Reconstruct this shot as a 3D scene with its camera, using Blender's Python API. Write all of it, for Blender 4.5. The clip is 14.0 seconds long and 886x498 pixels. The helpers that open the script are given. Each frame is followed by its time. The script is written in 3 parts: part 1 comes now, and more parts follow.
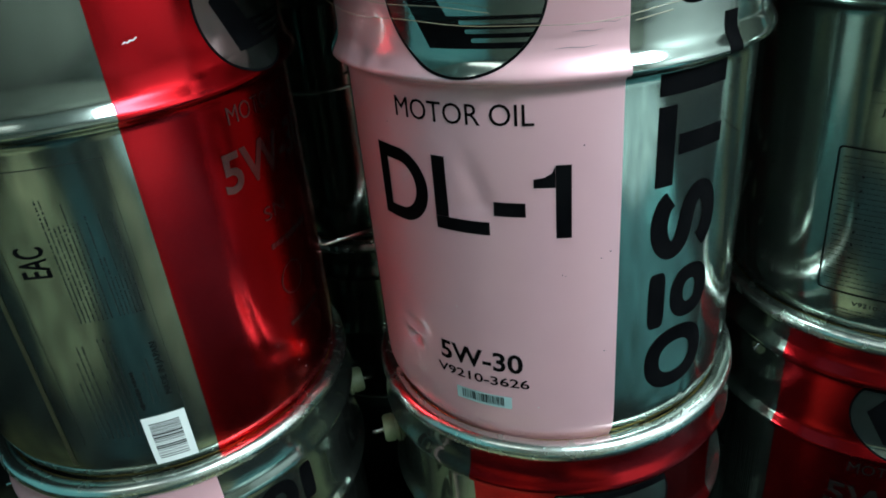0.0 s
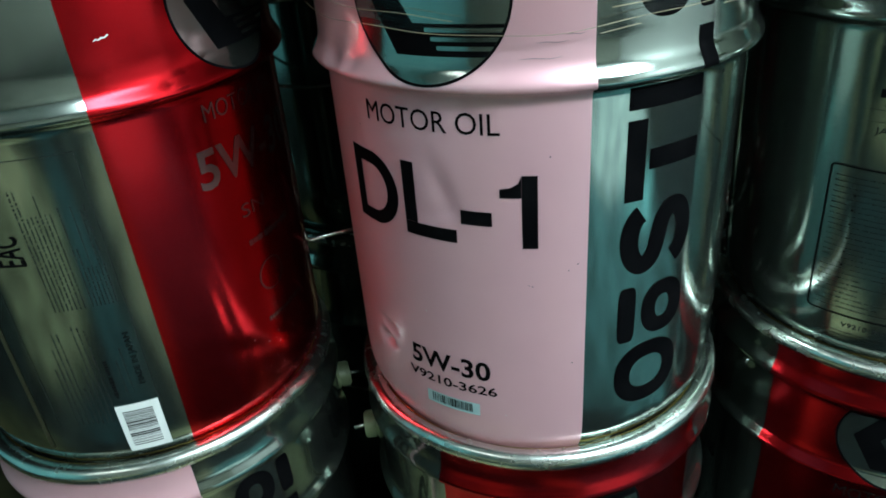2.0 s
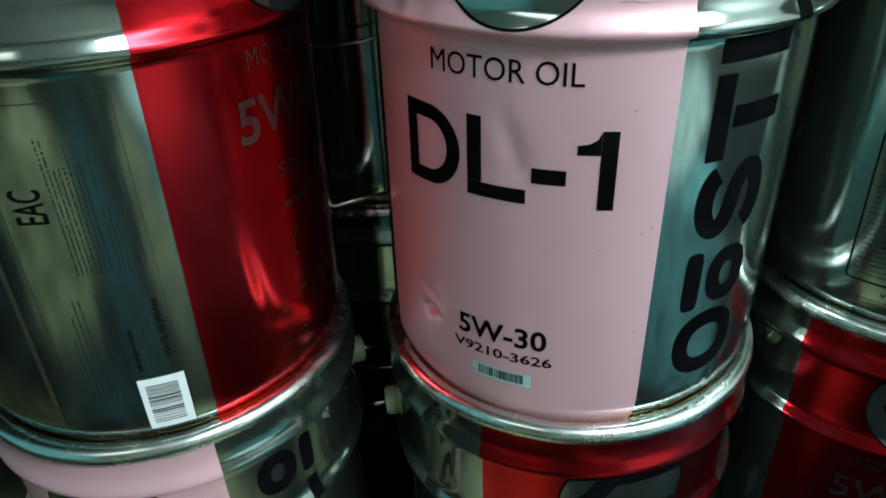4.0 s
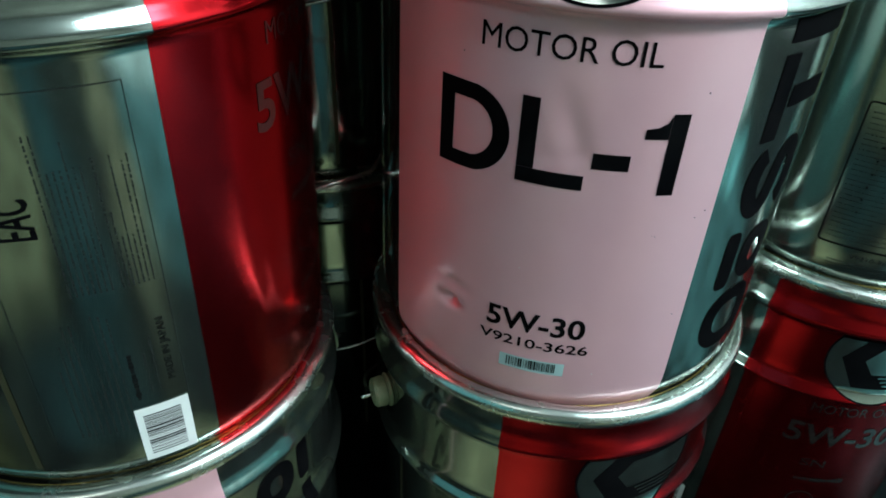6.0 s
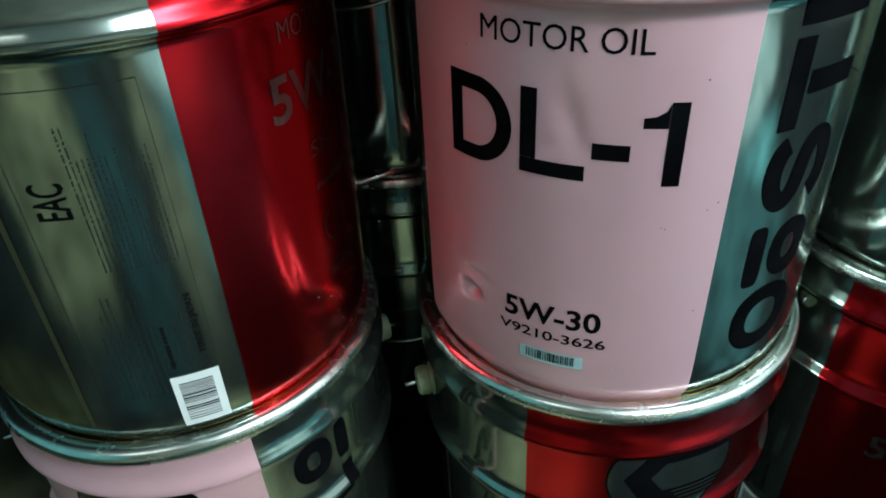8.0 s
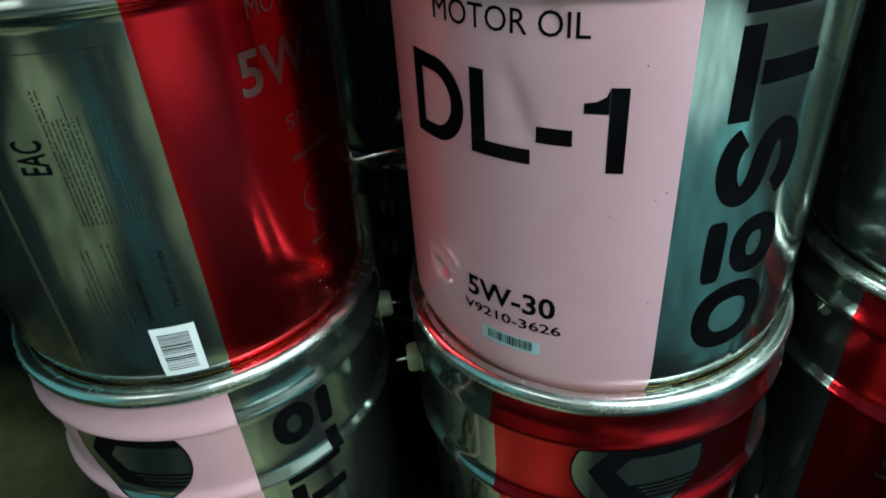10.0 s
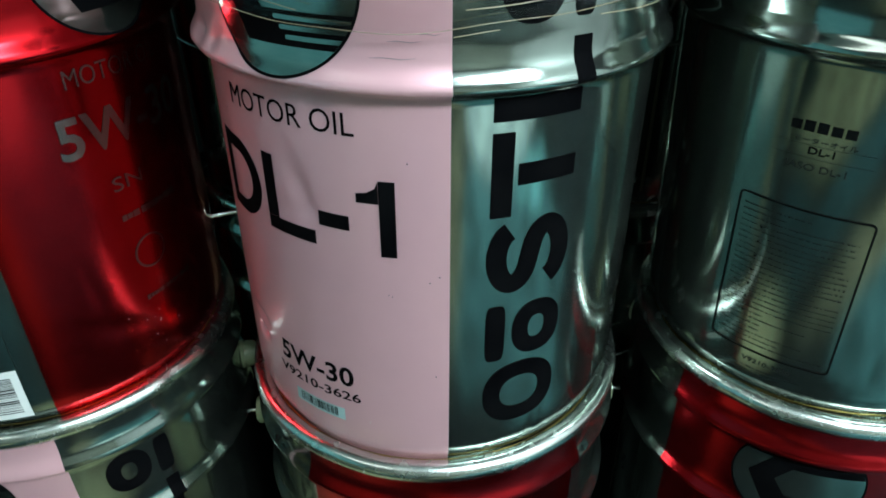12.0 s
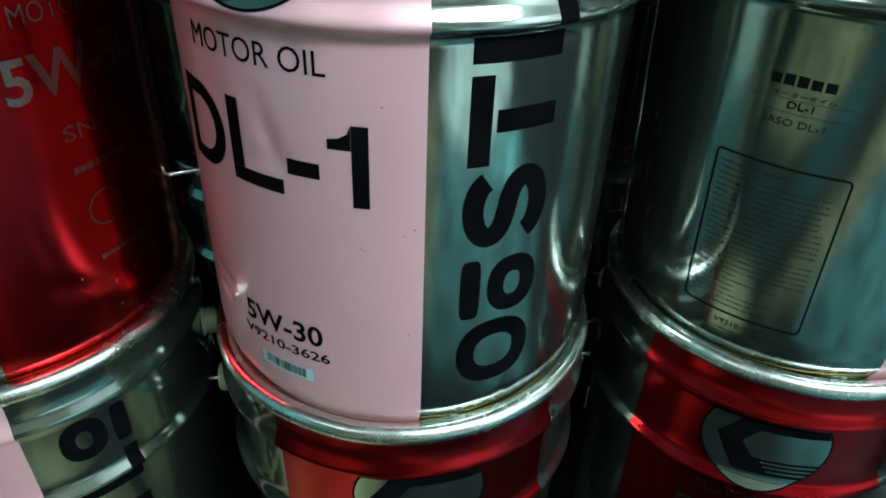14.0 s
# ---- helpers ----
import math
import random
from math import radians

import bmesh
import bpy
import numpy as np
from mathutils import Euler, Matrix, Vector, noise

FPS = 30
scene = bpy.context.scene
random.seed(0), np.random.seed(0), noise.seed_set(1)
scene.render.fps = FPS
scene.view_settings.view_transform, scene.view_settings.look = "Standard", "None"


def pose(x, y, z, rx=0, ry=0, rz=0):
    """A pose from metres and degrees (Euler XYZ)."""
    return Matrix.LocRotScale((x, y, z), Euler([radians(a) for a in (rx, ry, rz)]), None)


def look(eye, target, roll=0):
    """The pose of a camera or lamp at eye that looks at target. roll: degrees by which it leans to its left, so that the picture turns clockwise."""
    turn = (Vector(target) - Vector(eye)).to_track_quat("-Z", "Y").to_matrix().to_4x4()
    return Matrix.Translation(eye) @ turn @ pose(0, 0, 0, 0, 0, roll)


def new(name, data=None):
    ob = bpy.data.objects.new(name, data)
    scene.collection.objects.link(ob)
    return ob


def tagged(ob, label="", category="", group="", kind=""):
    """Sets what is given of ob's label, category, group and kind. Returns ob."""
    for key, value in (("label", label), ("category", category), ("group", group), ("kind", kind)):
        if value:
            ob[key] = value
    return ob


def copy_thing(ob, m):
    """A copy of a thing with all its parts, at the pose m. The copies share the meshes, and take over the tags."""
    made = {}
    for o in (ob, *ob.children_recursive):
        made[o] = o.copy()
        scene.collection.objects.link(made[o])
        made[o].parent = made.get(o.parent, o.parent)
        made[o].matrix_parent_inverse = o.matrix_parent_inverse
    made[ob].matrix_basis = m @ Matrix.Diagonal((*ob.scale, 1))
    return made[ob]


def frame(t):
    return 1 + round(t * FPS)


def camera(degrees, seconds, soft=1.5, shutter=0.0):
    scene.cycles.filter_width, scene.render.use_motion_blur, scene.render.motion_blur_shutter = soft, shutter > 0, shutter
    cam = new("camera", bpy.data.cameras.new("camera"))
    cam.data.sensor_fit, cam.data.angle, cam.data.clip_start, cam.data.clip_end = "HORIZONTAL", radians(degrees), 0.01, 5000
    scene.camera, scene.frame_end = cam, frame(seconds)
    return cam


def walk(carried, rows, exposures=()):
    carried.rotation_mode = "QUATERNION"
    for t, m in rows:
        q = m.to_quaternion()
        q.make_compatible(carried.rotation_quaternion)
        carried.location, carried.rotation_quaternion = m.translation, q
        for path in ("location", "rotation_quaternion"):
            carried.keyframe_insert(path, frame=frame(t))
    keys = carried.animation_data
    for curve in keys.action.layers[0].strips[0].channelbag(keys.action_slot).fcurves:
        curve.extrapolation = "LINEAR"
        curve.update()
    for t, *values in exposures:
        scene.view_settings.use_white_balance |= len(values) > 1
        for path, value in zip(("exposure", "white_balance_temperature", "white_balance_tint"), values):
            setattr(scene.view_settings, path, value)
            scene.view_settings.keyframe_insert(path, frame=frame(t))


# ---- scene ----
cam = camera(63.9, 14.0, soft=1.75)
PATH = [
    (0.0, 0.0901, 0.0560, 0.7745, 60.46, 5.55, -4.02),
    (0.5, 0.1283, 0.0547, 0.7820, 59.96, 6.19, -1.21),
    (1.0, 0.1344, 0.0562, 0.7866, 59.68, 5.51, -2.15),
    (1.5, 0.1299, 0.0604, 0.7861, 59.58, 5.16, -2.36),
    (2.0, 0.1307, 0.0616, 0.7804, 59.71, 4.76, -0.64),
    (2.5, 0.1403, 0.0628, 0.7800, 59.92, 3.50, 1.64),
    (3.0, 0.1397, 0.0714, 0.7802, 59.88, 3.10, 4.56),
    (3.5, 0.1223, 0.0753, 0.7675, 58.90, 3.05, 1.95),
    (4.0, 0.0624, 0.0811, 0.7591, 58.25, 2.23, -3.81),
    (4.2, -0.0000, 0.0944, 0.7458, 57.93, 0.92, -10.25),
    (6.3, -0.0372, 0.1406, 0.7609, 54.20, -1.94, -14.83),
    (6.5, -0.0179, 0.1276, 0.7578, 54.94, -2.50, -13.26),
    (7.0, 0.0148, 0.1139, 0.7625, 54.91, 0.17, -9.34),
    (7.5, 0.0202, 0.1112, 0.7569, 55.03, 1.63, -6.18),
    (7.7, 0.0234, 0.1148, 0.7600, 54.74, 2.41, -6.24),
    (9.8, 0.0738, 0.0985, 0.7492, 54.91, 4.06, 0.76),
    (10.0, 0.1058, 0.0988, 0.7536, 54.43, 4.16, 2.22),
    (10.5, 0.1775, 0.0904, 0.7633, 54.26, 2.30, 5.72),
    (11.0, 0.2136, 0.0930, 0.7704, 54.41, 1.71, 4.43),
    (11.5, 0.2223, 0.0945, 0.7809, 56.04, 0.02, 3.00),
    (12.0, 0.2152, 0.0973, 0.7836, 57.03, 0.62, 2.38),
    (12.5, 0.2016, 0.1010, 0.7795, 57.35, -0.14, 2.51),
    (13.0, 0.2072, 0.0972, 0.7706, 57.09, -0.90, 3.95),
    (13.5, 0.2139, 0.0991, 0.7674, 56.36, -1.32, 2.05),
    (14.0, 0.2072, 0.1009, 0.7616, 55.56, -1.33, -0.13),
]
walk(cam, [(t, pose(x, y, z, rx, ry, rz)) for t, x, y, z, rx, ry, rz in PATH])

# ---------------------------------------------------------------- light
world = bpy.data.worlds.new("world")
scene.world = world
world.use_nodes = True
world.node_tree.nodes["Background"].inputs[0].default_value = (0.45, 0.6, 0.62, 1)
world.node_tree.nodes["Background"].inputs[1].default_value = 0.01


def area_lamp(name, at, aim, size_x, size_y, watts, colour):
    data = bpy.data.lights.new(name, "AREA")
    data.shape, data.size, data.size_y, data.energy, data.color = "RECTANGLE", size_x, size_y, watts, colour
    ob = new(name, data)
    ob.matrix_world = look(at, aim)
    return ob


# tube over the aisle inferred from highlights; added: upward ceiling brightener, weak left fill
area_lamp("unseen_lamp", (1.42, -1.02, 2.20), (1.42, -1.02, 0.0), 1.5, 0.50, 100, (0.79, 1.0, 1.08))
area_lamp("unseen_lamp", (1.42, -1.02, 2.22), (1.42, -1.02, 3.0), 1.5, 0.50, 58, (0.79, 1.0, 1.08))
area_lamp("unseen_lamp", (-1.20, -1.25, 2.32), (-1.20, -1.25, 0.0), 1.2, 0.45, 6, (0.92, 1.0, 0.97))

# ---------------------------------------------------------------- materials


def base_material(name, colour, rough, metal=0.0, coat=0.0):
    m = bpy.data.materials.new(name)
    m.use_nodes = True
    b = m.node_tree.nodes["Principled BSDF"]
    b.inputs["Base Color"].default_value = (*colour, 1)
    b.inputs["Roughness"].default_value = rough
    b.inputs["Metallic"].default_value = metal
    b.inputs["Coat Weight"].default_value = coat
    b.inputs["Coat Roughness"].default_value = 0.12
    if name.endswith("ink"):
        b.inputs["IOR"].default_value = 1.2
    b.inputs["Specular IOR Level"].default_value = 0.03 if name.endswith("ink") or name.startswith("oily") else 0.5
    return m


def vary(m, colour_a, colour_b, scale, rough=(0.2, 0.4), bump=0.0, bump_scale=120.0, stretch=(1, 1, 1), mask=(0.35, 0.65)):
    """Two scales of variation: blotches in colour and gloss, fine relief."""
    nt = m.node_tree
    b = nt.nodes["Principled BSDF"]
    tc = nt.nodes.new("ShaderNodeTexCoord")
    mp = nt.nodes.new("ShaderNodeMapping")
    mp.inputs["Scale"].default_value = stretch
    nt.links.new(tc.outputs["Object"], mp.inputs["Vector"])
    n1 = nt.nodes.new("ShaderNodeTexNoise")
    n1.inputs["Scale"].default_value, n1.inputs["Detail"].default_value = scale, 5
    nt.links.new(mp.outputs[0], n1.inputs["Vector"])
    ramp = nt.nodes.new("ShaderNodeValToRGB")
    ramp.color_ramp.elements[0].position, ramp.color_ramp.elements[1].position = mask
    ramp.color_ramp.elements[0].color, ramp.color_ramp.elements[1].color = (*colour_a, 1), (*colour_b, 1)
    nt.links.new(n1.outputs["Fac"], ramp.inputs[0])
    nt.links.new(ramp.outputs[0], b.inputs["Base Color"])
    n2 = nt.nodes.new("ShaderNodeTexNoise")
    n2.inputs["Scale"].default_value, n2.inputs["Detail"].default_value = bump_scale, 4
    nt.links.new(mp.outputs[0], n2.inputs["Vector"])
    mr = nt.nodes.new("ShaderNodeMapRange")
    mr.inputs["To Min"].default_value, mr.inputs["To Max"].default_value = rough
    nt.links.new(n2.outputs["Fac"], mr.inputs["Value"])
    nt.links.new(mr.outputs[0], b.inputs["Roughness"])
    if bump:
        bp = nt.nodes.new("ShaderNodeBump")
        bp.inputs["Strength"].default_value, bp.inputs["Distance"].default_value = bump, 0.001
        nt.links.new(n2.outputs["Fac"], bp.inputs["Height"])
        nt.links.new(bp.outputs[0], b.inputs["Normal"])
    return m


TIN = vary(base_material("tinplate", (0.6, 0.6, 0.56), 0.3, 0.975), (0.28, 0.320, 0.295), (0.38, 0.425, 0.385), 9, (0.085, 0.145), 0.0012, 45, (1, 1, 0.12))
RIM = vary(base_material("rolled_tin", (0.7, 0.7, 0.66), 0.2, 1.0), (0.58, 0.62, 0.58), (0.76, 0.79, 0.74), 25, (0.17, 0.34), 0.05, 90)
PINK = vary(base_material("pink_lacquer", (0.7, 0.45, 0.48), 0.35, 0.50, 0.7), (0.77, 0.425, 0.475), (0.87, 0.485, 0.53), 6, (0.42, 0.52), 0.012, 70)
RED = vary(base_material("red_lacquer_on_tin", (0.6, 0.012, 0.015), 0.3, 1.0, 0.05), (0.53, 0.008, 0.014), (0.62, 0.016, 0.022), 7, (0.17, 0.26), 0.02, 70)
BLACK = vary(base_material("black_ink", (0.01, 0.01, 0.011), 0.35), (0.002, 0.002, 0.0025), (0.004, 0.004, 0.0045), 30, (0.45, 0.6))
GREY_INK = base_material("faded_black_ink", (0.006, 0.007, 0.007), 0.4)
FINE_INK = base_material("fine_print_ink", (0.022, 0.026, 0.024), 0.4)
SILVER_INK = base_material("silver_print", (0.36, 0.24, 0.22), 0.25, 1.0)
WHITE = vary(base_material("paper_label", (0.75, 0.76, 0.74), 0.5), (0.70, 0.72, 0.70), (0.78, 0.79, 0.77), 40, (0.45, 0.6))
SCUFF = base_material("grey_scuff", (0.30, 0.20, 0.21), 0.6)
PALE = base_material("pale_blue_print", (0.33, 0.47, 0.47), 0.4)
GOLD = base_material("gold_lacquer", (0.34, 0.23, 0.07), 0.35, 1.0)
SEAM = base_material("dark_seam_lacquer", (0.10, 0.095, 0.055), 0.35, 0.7)
PLASTIC = vary(base_material("pale_green_plastic", (0.5, 0.55, 0.42), 0.45), (0.16, 0.20, 0.11), (0.22, 0.26, 0.15), 60, (0.4, 0.55))
WIRE = base_material("zinc_wire", (0.7, 0.7, 0.68), 0.25, 1.0)
# the floor's lengthwise tone streaks are put in to streak the tin's reflections
CONCRETE = vary(base_material("oily_reflection_concrete", (0.06, 0.06, 0.05), 0.8), (0.003, 0.005, 0.005), (0.036, 0.046, 0.038), 4.2, (0.55, 0.9), 0.3, 40, (1, 0.14, 1), (0.46, 0.72))


def reflection_patches(m, patches):
    """Ragged patches painted into the floor's colour, to be mirrored in the pails."""
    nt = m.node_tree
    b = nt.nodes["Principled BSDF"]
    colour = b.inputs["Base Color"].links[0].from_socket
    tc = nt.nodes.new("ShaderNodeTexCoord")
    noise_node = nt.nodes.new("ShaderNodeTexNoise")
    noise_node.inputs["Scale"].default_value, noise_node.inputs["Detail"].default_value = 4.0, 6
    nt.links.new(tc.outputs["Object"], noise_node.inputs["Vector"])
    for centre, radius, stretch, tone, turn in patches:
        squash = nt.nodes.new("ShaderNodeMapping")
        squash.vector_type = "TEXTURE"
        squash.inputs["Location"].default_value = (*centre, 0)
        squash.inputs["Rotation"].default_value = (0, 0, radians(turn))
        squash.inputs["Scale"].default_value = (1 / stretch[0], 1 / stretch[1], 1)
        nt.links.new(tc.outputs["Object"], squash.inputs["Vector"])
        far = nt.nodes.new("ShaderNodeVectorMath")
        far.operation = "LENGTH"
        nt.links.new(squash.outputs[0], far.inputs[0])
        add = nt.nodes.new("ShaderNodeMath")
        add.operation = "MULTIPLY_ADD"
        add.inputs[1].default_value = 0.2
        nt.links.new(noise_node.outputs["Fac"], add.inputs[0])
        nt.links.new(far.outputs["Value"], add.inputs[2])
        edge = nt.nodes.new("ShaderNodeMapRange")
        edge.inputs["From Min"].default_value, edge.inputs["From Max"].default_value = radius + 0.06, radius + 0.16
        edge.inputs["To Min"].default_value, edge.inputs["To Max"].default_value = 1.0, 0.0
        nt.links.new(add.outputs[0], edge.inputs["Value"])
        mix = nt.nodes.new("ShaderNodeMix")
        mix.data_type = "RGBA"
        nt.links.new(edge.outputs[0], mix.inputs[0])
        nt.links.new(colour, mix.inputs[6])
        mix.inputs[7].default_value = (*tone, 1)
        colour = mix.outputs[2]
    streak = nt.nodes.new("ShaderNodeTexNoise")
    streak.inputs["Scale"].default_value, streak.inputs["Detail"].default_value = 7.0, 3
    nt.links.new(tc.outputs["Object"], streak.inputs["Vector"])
    patch_gain = nt.nodes.new("ShaderNodeMapRange")
    patch_gain.inputs["From Min"].default_value, patch_gain.inputs["From Max"].default_value = 0.34, 0.66
    patch_gain.inputs["To Min"].default_value, patch_gain.inputs["To Max"].default_value = 0.45, 1.5
    nt.links.new(streak.outputs["Fac"], patch_gain.inputs["Value"])
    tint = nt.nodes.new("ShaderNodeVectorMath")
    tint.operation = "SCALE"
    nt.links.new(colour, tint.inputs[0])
    nt.links.new(patch_gain.outputs[0], tint.inputs["Scale"])
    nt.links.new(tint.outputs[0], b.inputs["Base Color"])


# light and dark patches painted for the pails' reflections; the last is visible floor
reflection_patches(CONCRETE, [((-0.72, -0.85), 0.30, (0.60, 0.42), (0.19, 0.195, 0.11), 8), ((0.85, -0.22), 0.48, (0.9, 0.75), (0.042, 0.114, 0.118), 0),
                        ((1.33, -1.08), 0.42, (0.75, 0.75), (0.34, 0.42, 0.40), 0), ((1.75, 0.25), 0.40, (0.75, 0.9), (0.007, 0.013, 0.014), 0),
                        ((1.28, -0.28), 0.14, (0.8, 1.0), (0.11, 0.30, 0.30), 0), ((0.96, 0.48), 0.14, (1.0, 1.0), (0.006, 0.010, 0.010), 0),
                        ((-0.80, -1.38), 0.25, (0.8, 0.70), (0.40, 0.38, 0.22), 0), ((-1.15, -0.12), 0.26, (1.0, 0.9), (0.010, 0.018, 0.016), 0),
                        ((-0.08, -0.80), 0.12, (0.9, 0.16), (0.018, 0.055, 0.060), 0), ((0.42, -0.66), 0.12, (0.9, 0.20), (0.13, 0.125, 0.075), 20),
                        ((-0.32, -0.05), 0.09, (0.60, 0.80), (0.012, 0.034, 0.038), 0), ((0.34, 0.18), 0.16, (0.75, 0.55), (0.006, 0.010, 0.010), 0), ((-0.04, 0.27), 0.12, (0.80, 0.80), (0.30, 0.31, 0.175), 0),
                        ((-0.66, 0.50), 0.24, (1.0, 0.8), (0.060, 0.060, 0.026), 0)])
# paints of the unseen walls and ceiling, picked for what the tin mirrors
SAND = vary(base_material("sand_wall_paint", (0.4, 0.38, 0.3), 0.7), (0.19, 0.20, 0.16), (0.26, 0.27, 0.22), 2.5, (0.6, 0.8), 0.1, 50)
CREAM = vary(base_material("cream_wall_paint", (0.5, 0.48, 0.4), 0.7), (0.72, 0.74, 0.71), (0.80, 0.81, 0.78), 2.5, (0.6, 0.8), 0.1, 50)
TEAL = vary(base_material("teal_wall_paint", (0.3, 0.5, 0.5), 0.7), (0.16, 0.52, 0.55), (0.24, 0.62, 0.64), 2.5, (0.6, 0.8), 0.1, 50)
WHITEWASH = vary(base_material("white_ceiling_paint", (0.7, 0.7, 0.68), 0.7), (0.62, 0.64, 0.62), (0.74, 0.75, 0.73), 2.5, (0.6, 0.8), 0.1, 50)
# near black stands in for the shade in the gaps between pails
GAP_BLACK = vary(base_material("gap_shade_black", (0.03, 0.03, 0.03), 0.8), (0.014, 0.018, 0.018), (0.030, 0.036, 0.036), 2.5, (0.6, 0.8), 0.1, 50)

# ---------------------------------------------------------------- mesh helpers


def part(name, bm, material, parent=None, label="", smooth=True):
    """Links a bmesh as one mesh object under a thing."""
    me = bpy.data.meshes.new(name)
    bm.to_mesh(me)
    bm.free()
    me.materials.append(material)
    if smooth:
        me.polygons.foreach_set("use_smooth", [True] * len(me.polygons))
    ob = new(name, me)
    if parent is not None:
        ob.parent = parent
    if label:
        tagged(ob, label)
    return ob


def box(sx, sy, sz, at=(0, 0, 0), bevel=0.0):
    bm = bmesh.new()
    bmesh.ops.create_cube(bm, size=1, matrix=Matrix.Translation(at) @ Matrix.Diagonal((sx, sy, sz, 1)))
    if bevel:
        bmesh.ops.bevel(bm, geom=list(bm.edges), offset=bevel, segments=2, affect="EDGES", profile=0.5)
    return bm


def tube(points, radius, sides=10, closed=False):
    """A round wire along points."""
    bm = bmesh.new()
    pts = [Vector(p) for p in points]
    rings, n = [], len(pts)
    side = None
    for i, p in enumerate(pts):
        a = pts[(i - 1) % n] if closed or i else pts[0]
        b = pts[(i + 1) % n] if closed or i < n - 1 else pts[-1]
        d = (b - a).normalized()
        if side is None:
            side = d.orthogonal().normalized()
        side = (side - d * side.dot(d)).normalized()
        up = d.cross(side)
        rings.append([bm.verts.new(p + radius * (math.cos(2 * math.pi * k / sides) * side + math.sin(2 * math.pi * k / sides) * up)) for k in range(sides)])
    for i in range(n if closed else n - 1):
        r0, r1 = rings[i], rings[(i + 1) % n]
        for k in range(sides):
            bm.faces.new((r0[k], r0[(k + 1) % sides], r1[(k + 1) % sides], r1[k]))
    if not closed:
        bm.faces.new(rings[0][::-1])
        bm.faces.new(rings[-1])
    bmesh.ops.recalc_face_normals(bm, faces=bm.faces)
    return bm


# ---------------------------------------------------------------- the pail's form
HEIGHT = 0.386          # from one pail's foot to the next one's in a stack
RIM_TOP = 0.399         # rim of the pail over its own foot
PROFILE = [(0.1335, 0.000), (0.1343, 0.005), (0.1360, 0.010), (0.1384, 0.015), (0.1407, 0.020), (0.1421, 0.026), (0.1428, 0.034), (0.1430, 0.046),
           (0.1430, 0.2655), (0.1432, 0.2690), (0.1446, 0.2712), (0.1484, 0.2726), (0.1510, 0.2738), (0.1520, 0.2756), (0.1517, 0.2774),
           (0.1506, 0.2796), (0.1492, 0.2820), (0.1479, 0.2844), (0.1469, 0.2868), (0.1463, 0.2900), (0.1460, 0.2980), (0.1460, 0.3470),
           (0.1463, 0.3495), (0.1478, 0.3512), (0.1504, 0.3526), (0.1518, 0.3544), (0.1518, 0.3566), (0.1508, 0.3596), (0.1495, 0.3630),
           (0.1482, 0.3665), (0.1472, 0.3705), (0.1466, 0.3765), (0.1463, 0.3840), (0.1462, 0.3900)]
PROFILE_Z = [p[1] for p in PROFILE]
PROFILE_R = [p[0] for p in PROFILE]


def smooth_profile(z):
    return float(np.interp(z, PROFILE_Z, PROFILE_R))


def surface(phi, z, dents=(), lift=0.0):
    """The point of the pail's skin at the angle phi (degrees from the front, to the right) and height z."""
    r = smooth_profile(z) + lift
    for p0, z0, wp, wz, deep, lean in dents:
        a, b = ((phi - p0 + 180) % 360 - 180) / wp, (z - z0) / wz
        a += lean * b
        r -= deep * math.exp(-a * a - b * b)
    t = radians(phi)
    r += 0.00010 * math.sin(9 * t + 1.3) + 0.00006 * math.sin(17 * t + 5 * z) + 0.00005 * math.sin(29 * t - 3 * z + 0.7)
    return Vector((r * math.sin(t), -r * math.cos(t), z))


def skin(phi0, phi1, z_list, dents, lift=0.0, step=2.0):
    """A sheet over the pail's side between two angles."""
    bm = bmesh.new()
    full = phi1 - phi0 >= 359.9
    n = max(2, int(math.ceil((phi1 - phi0) / step)))
    cols = []
    for i in range(n if full else n + 1):
        phi = phi0 + (phi1 - phi0) * i / n
        cols.append([bm.verts.new(surface(phi, z, dents, lift)) for z in z_list])
    for i in range(n):
        a, b = cols[i], cols[(i + 1) % len(cols)]
        for j in range(len(z_list) - 1):
            bm.faces.new((a[j], b[j], b[j + 1], a[j + 1]))
    return bm


Z_FINE = sorted(set([z for z in PROFILE_Z] + [0.048 + 0.00755 * i for i in range(1, 29)] + [0.298 + 0.0077 * i for i in range(1, 7)]))


Z_DENSE = sorted(set(PROFILE_Z + [0.048 + 0.002 * i for i in range(1, 109)] + [0.298 + 0.003 * i for i in range(1, 18)]))


def lathe(profile, n=120):
    bm = bmesh.new()
    cols = []
    for i in range(n):
        t = 2 * math.pi * i / n
        cols.append([bm.verts.new((r * math.sin(t), -r * math.cos(t), z)) for r, z in profile])
    for i in range(n):
        a, b = cols[i], cols[(i + 1) % n]
        for j in range(len(profile) - 1):
            bm.faces.new((a[j], b[j], b[j + 1], a[j + 1]))
    return bm


